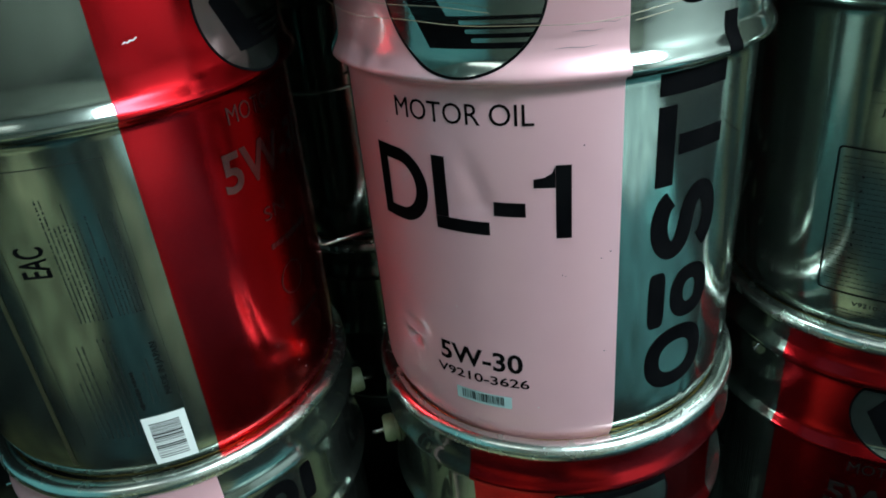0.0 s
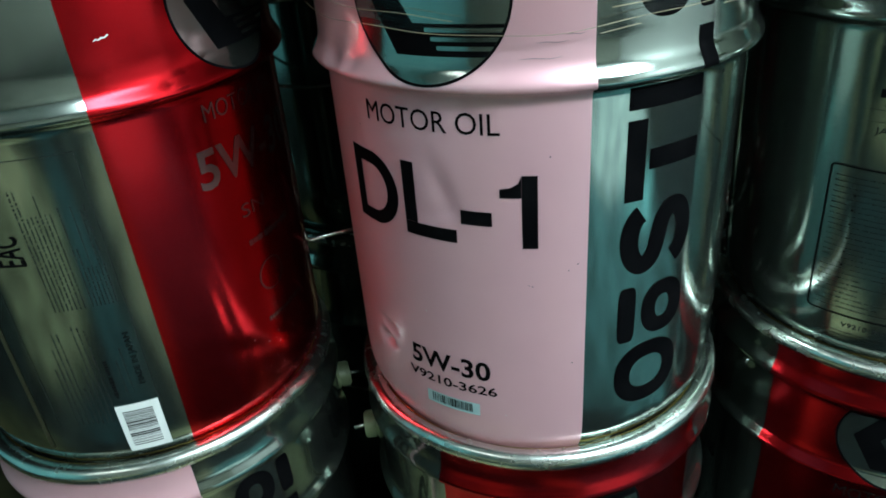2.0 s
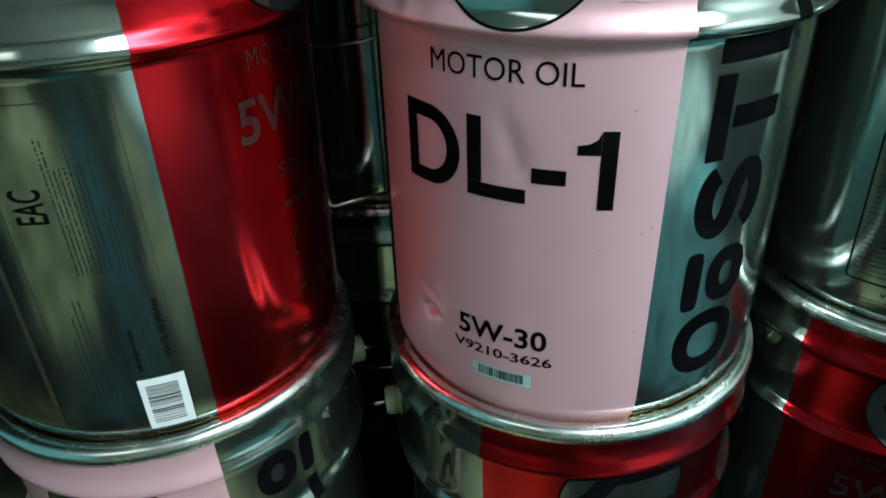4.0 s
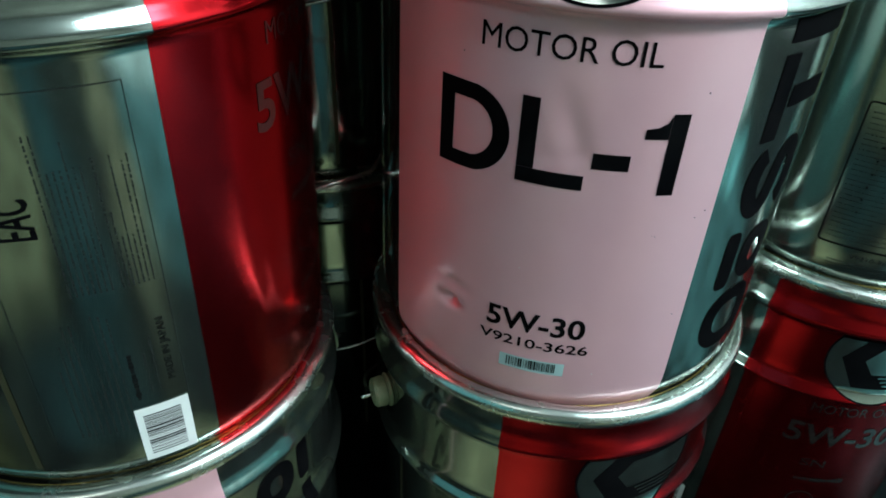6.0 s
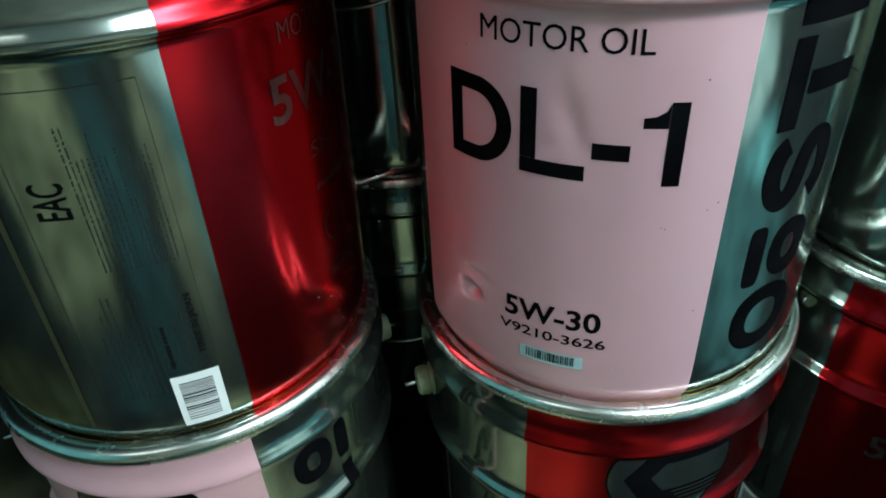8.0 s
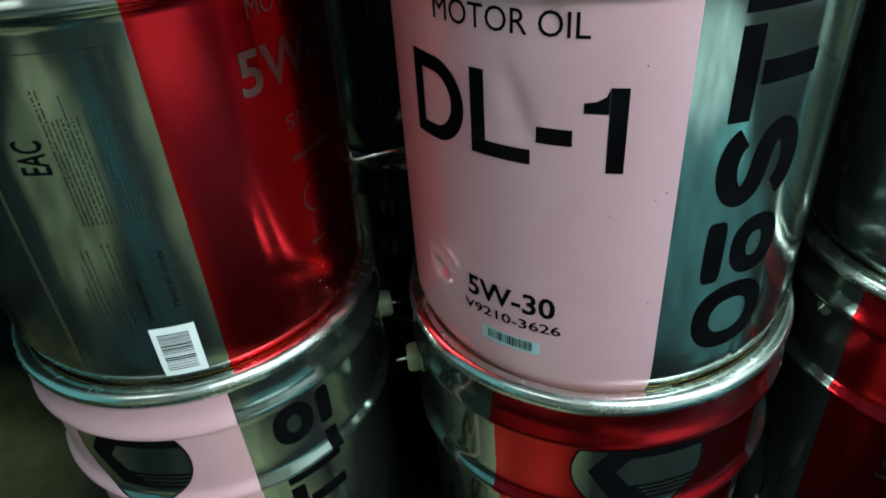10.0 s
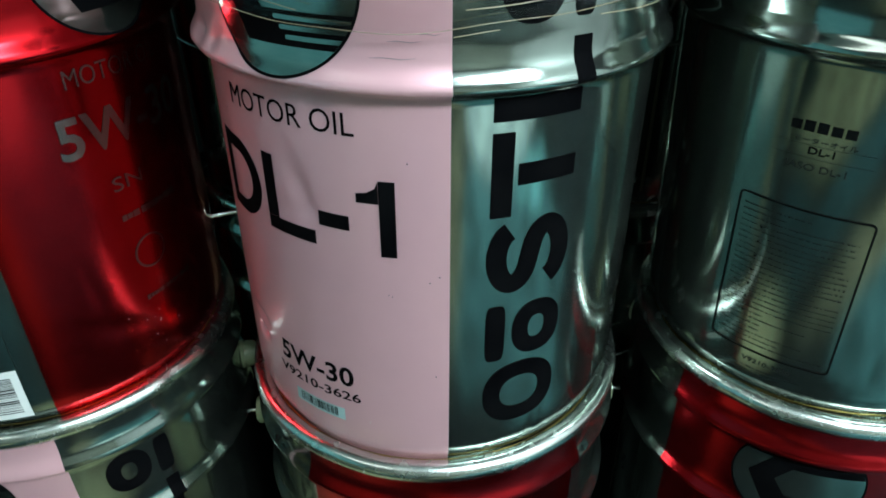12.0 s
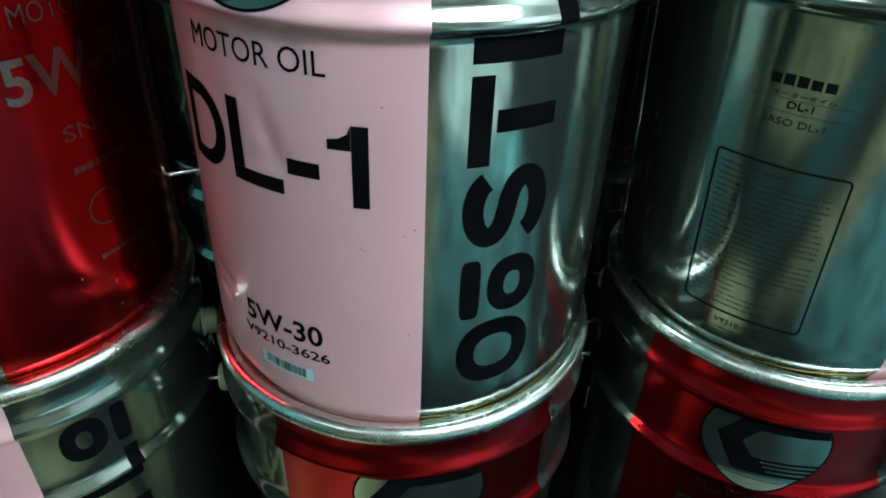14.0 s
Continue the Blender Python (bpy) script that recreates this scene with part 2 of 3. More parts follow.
def knocked(bm, seed, count=5):
    """Slight waviness and a few small knocks in a rolled rim."""
    rng = random.Random(seed)
    knocks = [(rng.uniform(0, 360), rng.uniform(1.2, 3.0), rng.uniform(0.0005, 0.0014), rng.choice((-1, 1))) for _ in range(count)]
    for v in bm.verts:
        phi = math.degrees(math.atan2(v.co.x, -v.co.y))
        t = radians(phi)
        push = 0.00022 * math.sin(7 * t + seed) + 0.00014 * math.sin(19 * t + 2.1 * seed)
        drop = 0.00018 * math.sin(11 * t + 0.7 * seed)
        for p0, wide, deep, way in knocks:
            a = ((phi - p0 + 180) % 360 - 180) / wide
            push -= deep * math.exp(-a * a)
            drop += way * 0.4 * deep * math.exp(-a * a)
        k = 1 + push / 0.148
        v.co = (v.co.x * k, v.co.y * k, v.co.z + drop)
    return bm


def disc_cap(bm_radius, z, n=72):
    bm = bmesh.new()
    bmesh.ops.create_circle(bm, cap_ends=True, segments=n, radius=bm_radius, matrix=Matrix.Translation((0, 0, z)))
    return bm


# ---------------------------------------------------------------- print on the pails: flat shapes laid over the skin
ARC = 0.143 * math.pi / 180     # metres of arc to a degree


def flat_polygon(points):
    bm = bmesh.new()
    bm.faces.new([bm.verts.new((x, y, 0)) for x, y in points])
    return bm


def flat_join(*many):
    out = bmesh.new()
    for bm in many:
        me = bpy.data.meshes.new("flat")
        bm.to_mesh(me)
        bm.free()
        out.from_mesh(me)
        bpy.data.meshes.remove(me)
    return out


def flat_rect(x0, y0, x1, y1):
    return flat_polygon([(x0, y0), (x1, y0), (x1, y1), (x0, y1)])


def flat_ring(outer, inner):
    """A closed band between two loops of the same count."""
    bm = bmesh.new()
    a = [bm.verts.new((x, y, 0)) for x, y in outer]
    b = [bm.verts.new((x, y, 0)) for x, y in inner]
    n = len(a)
    for i in range(n):
        bm.faces.new((a[i], a[(i + 1) % n], b[(i + 1) % n], b[i]))
    return bm


def flat_stroke(points, widths):
    """A band of varying width along points."""
    bm = bmesh.new()
    n, rows = len(points), []
    for i, (x, y) in enumerate(points):
        x0, y0 = points[max(0, i - 1)]
        x1, y1 = points[min(n - 1, i + 1)]
        d = math.hypot(x1 - x0, y1 - y0) or 1
        nx, ny, w = -(y1 - y0) / d, (x1 - x0) / d, widths[i] / 2
        rows.append((bm.verts.new((x + nx * w, y + ny * w, 0)), bm.verts.new((x - nx * w, y - ny * w, 0))))
    for a, b in zip(rows, rows[1:]):
        bm.faces.new((a[0], b[0], b[1], a[1]))
    return bm


def ellipse(cx, cy, rx, ry, a0=0, a1=360, n=48, power=2.0):
    out = []
    for i in range(n):
        a = radians(a0 + (a1 - a0) * i / (n if a1 - a0 >= 360 else n - 1))
        c, s = math.cos(a), math.sin(a)
        out.append((cx + rx * math.copysign(abs(c) ** (2 / power), c), cy + ry * math.copysign(abs(s) ** (2 / power), s)))
    return out


def flat_text(words, width, height, weight=0.0):
    """Words in the built-in font, as a flat mesh from (0, 0) to (width, height of the capitals)."""
    data = bpy.data.curves.new("words", "FONT")
    data.body, data.size, data.offset, data.resolution_u = words, 1.0, weight, 3
    ob = bpy.data.objects.new("words", data)
    scene.collection.objects.link(ob)
    bpy.context.view_layer.update()
    me = bpy.data.meshes.new_from_object(ob.evaluated_get(bpy.context.evaluated_depsgraph_get()))
    bpy.data.objects.remove(ob)
    bpy.data.curves.remove(data)
    bm = bmesh.new()
    bm.from_mesh(me)
    bpy.data.meshes.remove(me)
    xs, ys = [v.co.x for v in bm.verts], [v.co.y for v in bm.verts]
    x0, x1, y0, y1 = min(xs), max(xs), min(ys), max(ys)
    for v in bm.verts:
        v.co = ((v.co.x - x0) / (x1 - x0) * width, (v.co.y - y0) / (y1 - y0) * height, 0)
    bmesh.ops.dissolve_limit(bm, angle_limit=0.01, verts=bm.verts, edges=bm.edges)
    return bm


def turned(bm):
    """Turn a flat shape so that it reads upwards; its baseline then lies along x = 0, its top at negative x."""
    for v in bm.verts:
        v.co = (-v.co.y, v.co.x, 0)
    return bm


def lay(bm, phi, z, dents=(), lift=0.00045, grid=0.0045):
    """Lay a flat shape over the skin, with its own (0, 0) at the angle phi and height z."""
    for axis in (0, 1):
        lo, hi = min(v.co[axis] for v in bm.verts), max(v.co[axis] for v in bm.verts)
        step = min(grid, 0.0018) if axis == 1 and z + hi > 0.265 else grid
        k = math.floor(lo / step) + 1
        while k * step < hi:
            at, no = [0, 0, 0], [0, 0, 0]
            at[axis], no[axis] = k * step, 1
            bmesh.ops.bisect_plane(bm, geom=list(bm.verts) + list(bm.edges) + list(bm.faces), plane_co=at, plane_no=no, dist=1e-6)
            k += 1
    for v in bm.verts:
        v.co = surface(phi + v.co.x / ARC, z + v.co.y, dents, lift)
    bmesh.ops.recalc_face_normals(bm, faces=bm.faces)
    for f in bm.faces:
        c = f.calc_center_median()
        if f.normal.x * c.x + f.normal.y * c.y < 0:
            f.normal_flip()
    return bm


def arcs(*pieces):
    out = []
    for p in pieces:
        out += p
    return out


# the vertical row of black marks: plain rings, discs, a wave and bars; s runs upwards, v from the foot (0) to the top (1)
CAP = 20.5 * ARC


def mark_shape(points):
    return [(-CAP * v, s) for s, v in points]


def vertical_marks():
    """One flat shape for each of the six marks, from the lowest upwards: (height of its foot, shape)."""
    out = []

    def loop(s0, s1, v0, v1, w, n=40, power=2.3):
        o = ellipse((s0 + s1) / 2, (v0 + v1) / 2, (s1 - s0) / 2, (v1 - v0) / 2, n=n, power=power)
        i = ellipse((s0 + s1) / 2, (v0 + v1) / 2, (s1 - s0) / 2 - w, (v1 - v0) / 2 - w / CAP * 0.98, n=n, power=power)
        return flat_ring(mark_shape(o), mark_shape(i))

    def slab(s0, s1, v0, v1):
        """A bar with rounded ends."""
        o = ellipse((s0 + s1) / 2, (v0 + v1) / 2, (s1 - s0) / 2, (v1 - v0) / 2, n=32, power=5)
        return flat_polygon(mark_shape(o))

    # oval ring
    out.append((0.0435, loop(0, 0.050, 0, 1, 0.0118)))
    # small ring under a bar
    out.append((0.096, flat_join(loop(0.003, 0.043, 0.0, 0.66, 0.0112), slab(0.002, 0.044, 0.755, 1.0))))
    # a thick wave
    turns = ellipse(0.0262, 0.708, 0.0182, 0.196, 15, 250, 24) + ellipse(0.0262, 0.292, 0.0182, 0.196, 70, -165, 24)
    out.append((0.1470, flat_stroke([(-CAP * v, s) for s, v in turns], [0.0124] * len(turns))))
    # a long bar over a short upright one
    out.append((0.2005, flat_join(flat_polygon(mark_shape([(0, 0.76), (0.0495, 0.76), (0.0495, 1), (0, 1)])),
                                  flat_polygon(mark_shape([(0.0185, 0), (0.031, 0), (0.031, 0.70), (0.0185, 0.70)])))))
    # a long upright bar beside a short one
    out.append((0.2562, flat_join(flat_polygon(mark_shape([(0, 0), (0.0125, 0), (0.0125, 1), (0, 1)])),
                                  flat_polygon(mark_shape([(0.0165, 0), (0.0405, 0), (0.0405, 0.215), (0.0165, 0.215)])))))
    # small ring over a bar
    out.append((0.303, flat_join(loop(0.002, 0.043, 0.34, 1.0, 0.0112), slab(0.003, 0.042, 0.0, 0.245))))
    return out


def emblem(thing, phi, z, dents, fill):
    """A round badge of plain shapes: disc with a dark edge, a dark angled block and light bars."""
    r, top = 0.048, 0.0235

    def round_loop(radius, limit):
        return [(x, min(y, limit)) for x, y in ellipse(0, 0, radius, radius, n=96)]
    part("badge_disc", lay(flat_polygon(round_loop(r - 0.0015, top - 0.0015)), phi, z, dents, 0.0004), fill, thing, "round silver badge")
    part("badge_edge", lay(flat_ring(round_loop(r, top), round_loop(r - 0.0015, top - 0.0015)), phi, z, dents, 0.0005), BLACK, thing, "thin black ring")

    def edge(y):
        return math.sqrt((r - 0.0016) ** 2 - y * y)
    y0, y1, y2, y3 = -0.0325, -0.0155, 0.0150, top - 0.0018
    part("badge_block", lay(flat_join(
        flat_polygon([(-0.018, y0)] + [(edge(y0 + (y1 - y0) * i / 6), y0 + (y1 - y0) * i / 6) for i in range(7)] + [(-0.0065, y1)]),
        flat_polygon([(-0.018, y0), (-0.0065, y1), (-0.0165, 0), (-0.0355, 0)]),
        flat_polygon([(-0.0355, 0), (-0.0165, 0), (-0.0065, y2), (-0.0215, y3)]),
        flat_polygon([(-0.0215, y3), (-0.0065, y2), (edge(y2), y2), (edge(y3), y3)])), phi, z, dents, 0.0006), BLACK, thing, "black angled block")
    for i in range(3):
        y, h = -0.0187 - 0.0047 * i, 0.00115
        x = 0.0015 + 0.0032 * i
        bar = [(x + h * math.cos(radians(a)), y + h * math.sin(radians(a))) for a in (90, 120, 150, 180, 210, 240, 270)] + [(edge(y - h), y - h), (edge(y + h), y + h)]
        part("badge_stripe", lay(flat_polygon(bar), phi, z, dents, 0.0007), TIN, thing, "light bar")


def barcode(thing, phi0, phi1, z0, z1, dents, upright, paper, ink):
    w = (phi1 - phi0) * ARC
    label = part("barcode_label", lay(flat_rect(0, 0, w, z1 - z0), phi0, z0, dents, 0.0005), paper, thing, "pale barcode label")
    rng = random.Random(5)
    h = z1 - z0
    if upright:
        x, bars = 0.11 * w, []
        while x < 0.86 * w:
            d = rng.choice((0.0004, 0.0004, 0.0008, 0.0011))
            bars.append(flat_rect(x, 0.2 * h, x + d, 0.9 * h))
            x += d + rng.choice((0.0004, 0.0007, 0.0010))
    else:
        y, bars = 0.13 * h, []
        while y < 0.86 * h:
            d = rng.choice((0.0004, 0.0006, 0.0009, 0.0014))
            bars.append(flat_rect(0.13 * w, y, 0.83 * w, y + d))
            y += d + rng.choice((0.0005, 0.0007, 0.0012))
    tagged(part("barcode_print", lay(flat_join(*bars), phi0, z0, dents, 0.00065), ink, label), kind="stuff")


def fine_lines(thing, name, phi0, phi1, z0, z1, lines, upright, seed, dents, ink=None, height=0.0009):
    """Small print that cannot be read: rows of short dark bars."""
    rng = random.Random(seed)
    w, h, bars = (phi1 - phi0) * ARC, z1 - z0, []
    for i in range(lines):
        c = (i + 0.5) / lines
        length = h if upright else w
        a, end = 0.0, length * rng.choice((1, 1, 0.95, 0.8, 0.6, 0.4))
        while a < end:
            d = min(rng.uniform(0.0006, 0.0016) * max(1.0, height / 0.0016), end - a)
            t = height * rng.uniform(0.28, 0.5)
            if upright:
                bars.append(flat_rect(c * w - t, a, c * w + t, a + d))
            else:
                bars.append(flat_rect(a, c * h - t, a + d, c * h + t))
            a += d + rng.choice((0.0005, 0.0005, 0.0006, 0.0006, 0.0016))
    return tagged(part(name, lay(flat_join(*bars), phi0, z0, dents, 0.0004), ink or FINE_INK, thing, "rows of small print"), kind="stuff")


def letters(thing, words, phi0, phi1, z0, z1, dents, ink, weight=0.0, upright=False, name="lettering"):
    if upright:
        bm = turned(flat_text(words, z1 - z0, (phi1 - phi0) * ARC, weight))
        return part(name, lay(bm, phi1, z0, dents, 0.0005, 0.003), ink, thing, "printed words", smooth=False)
    return part(name, lay(flat_text(words, (phi1 - phi0) * ARC, z1 - z0, weight), phi0, z0, dents, 0.0005, 0.003), ink, thing, "printed words")


# ---------------------------------------------------------------- ears and bail


def ear(thing, phi, z=0.318):
    t = radians(phi)
    out = Vector((math.sin(t), -math.cos(t), 0))
    side = Vector((math.cos(t), math.sin(t), 0))
    turn = Matrix((side, Vector((0, 0, 1)), out)).transposed().to_4x4()
    bm = bmesh.new()
    for r0, r1, d0, d1 in ((0.0150, 0.0138, 0.1462, 0.1492), (0.0128, 0.0122, 0.1494, 0.1600)):
        bmesh.ops.create_cone(bm, cap_ends=True, segments=28, radius1=r0, radius2=r1, depth=d1 - d0,
                              matrix=Matrix.Translation(out * (d0 + d1) / 2 + Vector((0, 0, z))) @ turn)
    bmesh.ops.bevel(bm, geom=[e for e in bm.edges if e.is_manifold and e.calc_face_angle(0) > 0.8], offset=0.0014, segments=2, affect="EDGES")
    ob = part("ear", bm, PLASTIC, thing, "pale green plastic handle ear", smooth=False)
    return ob


def bail(thing, phi, way, z=0.318):
    """The wire handle, hanging down round the back of the pail."""
    pts = []
    for i in range(41):
        a = math.pi * i / 40
        t = radians(phi) + way * a
        drop = math.sin(a)
        r = 0.158 + 0.012 * drop
        pts.append((r * math.sin(t), -r * math.cos(t), z - 0.125 * drop))
    s, e = Vector(pts[0]), Vector(pts[-1])
    pts = [tuple(s * 1.0 + Vector((s.x, s.y, 0)).normalized() * 0.012 + Vector((0, 0, -0.002)))] + pts + [tuple(e + Vector((e.x, e.y, 0)).normalized() * 0.012 + Vector((0, 0, -0.002)))]
    part("bail", tube(pts, 0.0018), WIRE, thing, "thin zinc wire handle")


# ---------------------------------------------------------------- the two kinds of pail


def bare_pail(name, label, dents, ear_phi, way, group="stacked oil pails"):
    thing = tagged(new(name), label, "oil pail", group)
    part("body", skin(0, 360, Z_DENSE if len(dents) > 2 else Z_FINE, dents, 0.0, 1.0 if len(dents) > 2 else 2.0), TIN, thing)
    part("bottom", disc_cap(0.1325, 0.0005), TIN, thing)
    part("rim", knocked(lathe([(0.1376, 0.386), (0.1374, 0.393), (0.1388, 0.3970), (0.1413, 0.3988), (0.1450, 0.3990), (0.1488, 0.3970),
                       (0.1508, 0.3938), (0.1512, 0.3900), (0.1500, 0.3868), (0.1475, 0.3852), (0.1460, 0.3850)], 240), len(label)), RIM, thing, "rolled bright tin rim")
    part("lid", lathe([(0.0, 0.3850), (0.11, 0.3850), (0.128, 0.3852), (0.1350, 0.3862), (0.1375, 0.3900)]), RIM, thing, "sunken tin lid")
    part("gasket", lathe([(0.1366, 0.3950), (0.1371, 0.3957), (0.1378, 0.3961), (0.1382, 0.3955)]), GOLD, thing, "thin gold lacquer line")
    ear(thing, ear_phi)
    ear(thing, ear_phi + 180)
    bail(thing, ear_phi, way)
    return thing


def pink_pail(label, dents=(), table=True, front=True, marks=(0,), way=1, ear_phi=73):
    """Tin pail with a pink panel, whose right edge stands at the angle 0."""
    thing = bare_pail("oil_pail", label, dents, ear_phi, way)
    for k in (0,):
        part("pink_panel", skin(k - 84, k, [z for z in (Z_DENSE if len(dents) > 2 else Z_FINE) if z < 0.3855], dents, 0.00015, 1.0 if len(dents) > 2 else 2.0), PINK, thing, "pale pink lacquered panel")
        for z, shape in (vertical_marks() if k in marks else ()):
            part("black_mark", lay(shape, k + 29.2, z, dents, 0.0004), BLACK, thing, "bold black shape")
        emblem(thing, k - 35.5, 0.3245, dents, TIN)
    if front:
        d_out = arcs([(0, 0), (0.0, 0.0236), (0.0, 0.0472)], [(0.012, 0.0472)], ellipse(0.0185, 0.0236, 0.0240, 0.0236, 80, -80, 25), [(0.012, 0)])
        d_in = arcs([(0.0092, 0.0085), (0.0092, 0.0236), (0.0092, 0.0387)], [(0.014, 0.0387)], ellipse(0.0185, 0.0236, 0.0145, 0.0151, 80, -80, 25), [(0.014, 0.0085)])
        d_out, d_in = ([(x * 1.07 - 0.0030, y * 1.09 - 0.0027) for x, y in loop] for loop in (d_out, d_in))
        part("letter", lay(flat_ring(d_out, d_in), -65.6, 0.1778, dents), BLACK, thing, "bold black letter D")
        part("letter", lay(flat_join(flat_rect(0, 0.0086, 0.0096, 0.0490), flat_rect(0, -0.0004, 0.0370, 0.0085)), -46.5, 0.1778, dents), BLACK, thing, "bold black letter L")
        part("dash", lay(flat_rect(-0.0014, -0.0010, 0.0182, 0.0083), -29.9, 0.1920, dents), BLACK, thing, "bold black dash")
        part("numeral", lay(flat_join(flat_rect(0.0128, 0, 0.0220, 0.0472), flat_polygon([(0, 0.0332), (0.0126, 0.0332), (0.0126, 0.0466), (0.0108, 0.0425), (0.0062, 0.0398), (0, 0.0388)])), -20.6, 0.1768, dents), BLACK, thing, "bold black numeral 1")
        letters(thing, "MOTOR OIL", -56.8, -20.0, 0.2478, 0.2606, dents, BLACK, 0.002)
        letters(thing, "5W-30", -49.8, -24.8, 0.0718, 0.0880, dents, BLACK, 0.024)
        letters(thing, "V9210-3626", -51.4, -23.2, 0.0594, 0.0672, dents, BLACK, 0.016)
        barcode(thing, -45.3, -28.4, 0.0400, 0.0506, dents, True, PALE, GREY_INK)
    else:
        letters(thing, "\u30e2\u30fc\u30bf\u30fc\u30aa\u30a4\u30eb", -56.0, -15.0, 0.2490, 0.2606, dents, BLACK, 0.004)
        letters(thing, "DL-1", -65.6, -11.6, 0.1778, 0.2250, dents, BLACK, 0.02)
    if table:
        a, b, z0, z1 = -143.2, -109.2, 0.0490, 0.1735
        w, h = (b - a) * ARC, z1 - z0
        r = 0.004

        def rounded(d):
            out = []
            for cx, cy, a0 in ((w - r, h - r, 0), (r, h - r, 90), (r, r, 180), (w - r, r, 270)):
                out += [(cx + (r - d) * math.cos(radians(a0 + 15 * i)), cy + (r - d) * math.sin(radians(a0 + 15 * i))) for i in range(7)]
            return out
        part("table_frame", lay(flat_ring(rounded(0), rounded(0.0013)), a, z0, dents, 0.00045), GREY_INK, thing, "rounded black outline of a printed table")
        fine_lines(thing, "small_print", a + 2, b - 2.5, z0 + 0.005, z1 - 0.006, 26, False, 3, dents)
        for i in range(7):
            part("bullet", lay(flat_polygon(ellipse(0, 0, 0.0009, 0.0009, n=10)), a + 8, z1 - 0.022 - 0.0115 * i, dents, 0.00055), GREY_INK, thing)
        rng = random.Random(8)
        for i in range(5):
            x = a + 9.2 + 3.1 * i
            part("bold_print", lay(flat_rect(0, 0, 0.0060, rng.choice((0.0058, 0.0066, 0.0050))), x, 0.2250, dents), GREY_INK, thing, "short bold dark bar")
        letters(thing, "\u30e2\u30fc\u30bf\u30fc\u30aa\u30a4\u30eb", a + 10.5, b - 9, 0.2178, 0.2212, dents, FINE_INK)
        for z in (0.2165, 0.2082):
            part("hairline", lay(flat_rect(0, 0, 0.058, 0.0002), a + 6, z, dents), FINE_INK, thing, "hair-thin rule between lines of print")
        letters(thing, "DL-1", a + 14.5, a + 20.5, 0.2110, 0.2155, dents, GREY_INK, 0.01)
        letters(thing, "JASO DL-1", a + 9.5, a + 24.0, 0.1985, 0.2045, dents, FINE_INK)
        letters(thing, "V9210-3626", a + 11, a + 25, 0.0395, 0.0435, dents, FINE_INK)
        fine_lines(thing, "small_print", a + 5, a + 28, 0.029, 0.036, 2, False, 12, dents)
    return thing


def red_pail(label, dents=(), ear_phi=-48, badges=(0, 180)):
    """Tin pail with two red panels; the left edge of the front panel stands at the angle 0."""
    thing = bare_pail("oil_pail", label, dents, ear_phi, -1)
    for k in (0, 180):
        part("red_panel", skin(k, k + 84, [z for z in (Z_DENSE if len(dents) > 2 else Z_FINE) if z < 0.3855], dents, 0.00015, 1.0 if len(dents) > 2 else 2.0), RED, thing, "deep red metallic lacquered panel")
        if k in badges:
            emblem(thing, k + 42, 0.3245, dents, TIN)
    letters(thing, "MOTOR OIL", 26.5, 57.5, 0.2500, 0.2618, dents, SILVER_INK, -0.004)
    letters(thing, "5W-30", 21.2, 63, 0.2058, 0.2338, dents, SILVER_INK, 0.02)
    letters(thing, "SN", 31.6, 41, 0.1745, 0.1850, dents, SILVER_INK, 0.0)
    fine_lines(thing, "small_print", 31.8, 52, 0.150, 0.158, 1, False, 21, dents, SILVER_INK, 0.006)
    part("round_mark", lay(flat_ring(ellipse(0, 0, 0.0135, 0.0135), ellipse(0, 0, 0.0118, 0.0118)), 38, 0.121, dents), SILVER_INK, thing, "thin silver ring")
    fine_lines(thing, "small_print", 33, 51, 0.082, 0.088, 1, False, 22, dents, SILVER_INK, 0.005)
    # the silver back with its small print, which reads upwards
    letters(thing, "EAC", -31.6, -24.6, 0.1862, 0.2072, dents, BLACK, 0.004, upright=True, name="conformity_mark")
    fine_lines(thing, "small_print", -23.0, -14.5, 0.151, 0.236, 8, True, 31, dents)
    fine_lines(thing, "small_print", -13.5, -6.8, 0.151, 0.222, 7, True, 32, dents)
    fine_lines(thing, "small_print", -29.5, -17.0, 0.054, 0.138, 9, True, 33, dents)
    fine_lines(thing, "small_print", -16.6, -14.6, 0.074, 0.129, 1, True, 34, dents, GREY_INK, 0.0030)
    fine_lines(thing, "small_print", -13.6, -10.0, 0.077, 0.125, 2, True, 35, dents)
    letters(thing, "MADE IN JAPAN", -9.0, -6.9, 0.0826, 0.1264, dents, GREY_INK, 0.0, upright=True)
    barcode(thing, -17.5, -5.8, 0.0225, 0.0670, dents, False, WHITE, BLACK)
    w = 29 * ARC
    part("print_frame", lay(flat_join(flat_rect(w, 0, w + 0.0003, 0.205), flat_rect(0, 0, 0.0003, 0.205), flat_rect(0.0004, 0.2047, w - 0.0001, 0.205)), -34.5, 0.05, dents), FINE_INK, thing, "hair-thin outline of the print")
    seam = lay(flat_rect(-0.0017, 0.03, 0.0017, 0.268), -40, 0, dents, 0.00045)
    part("weld_seam", seam, SEAM, thing, "welded side seam")
    return thing


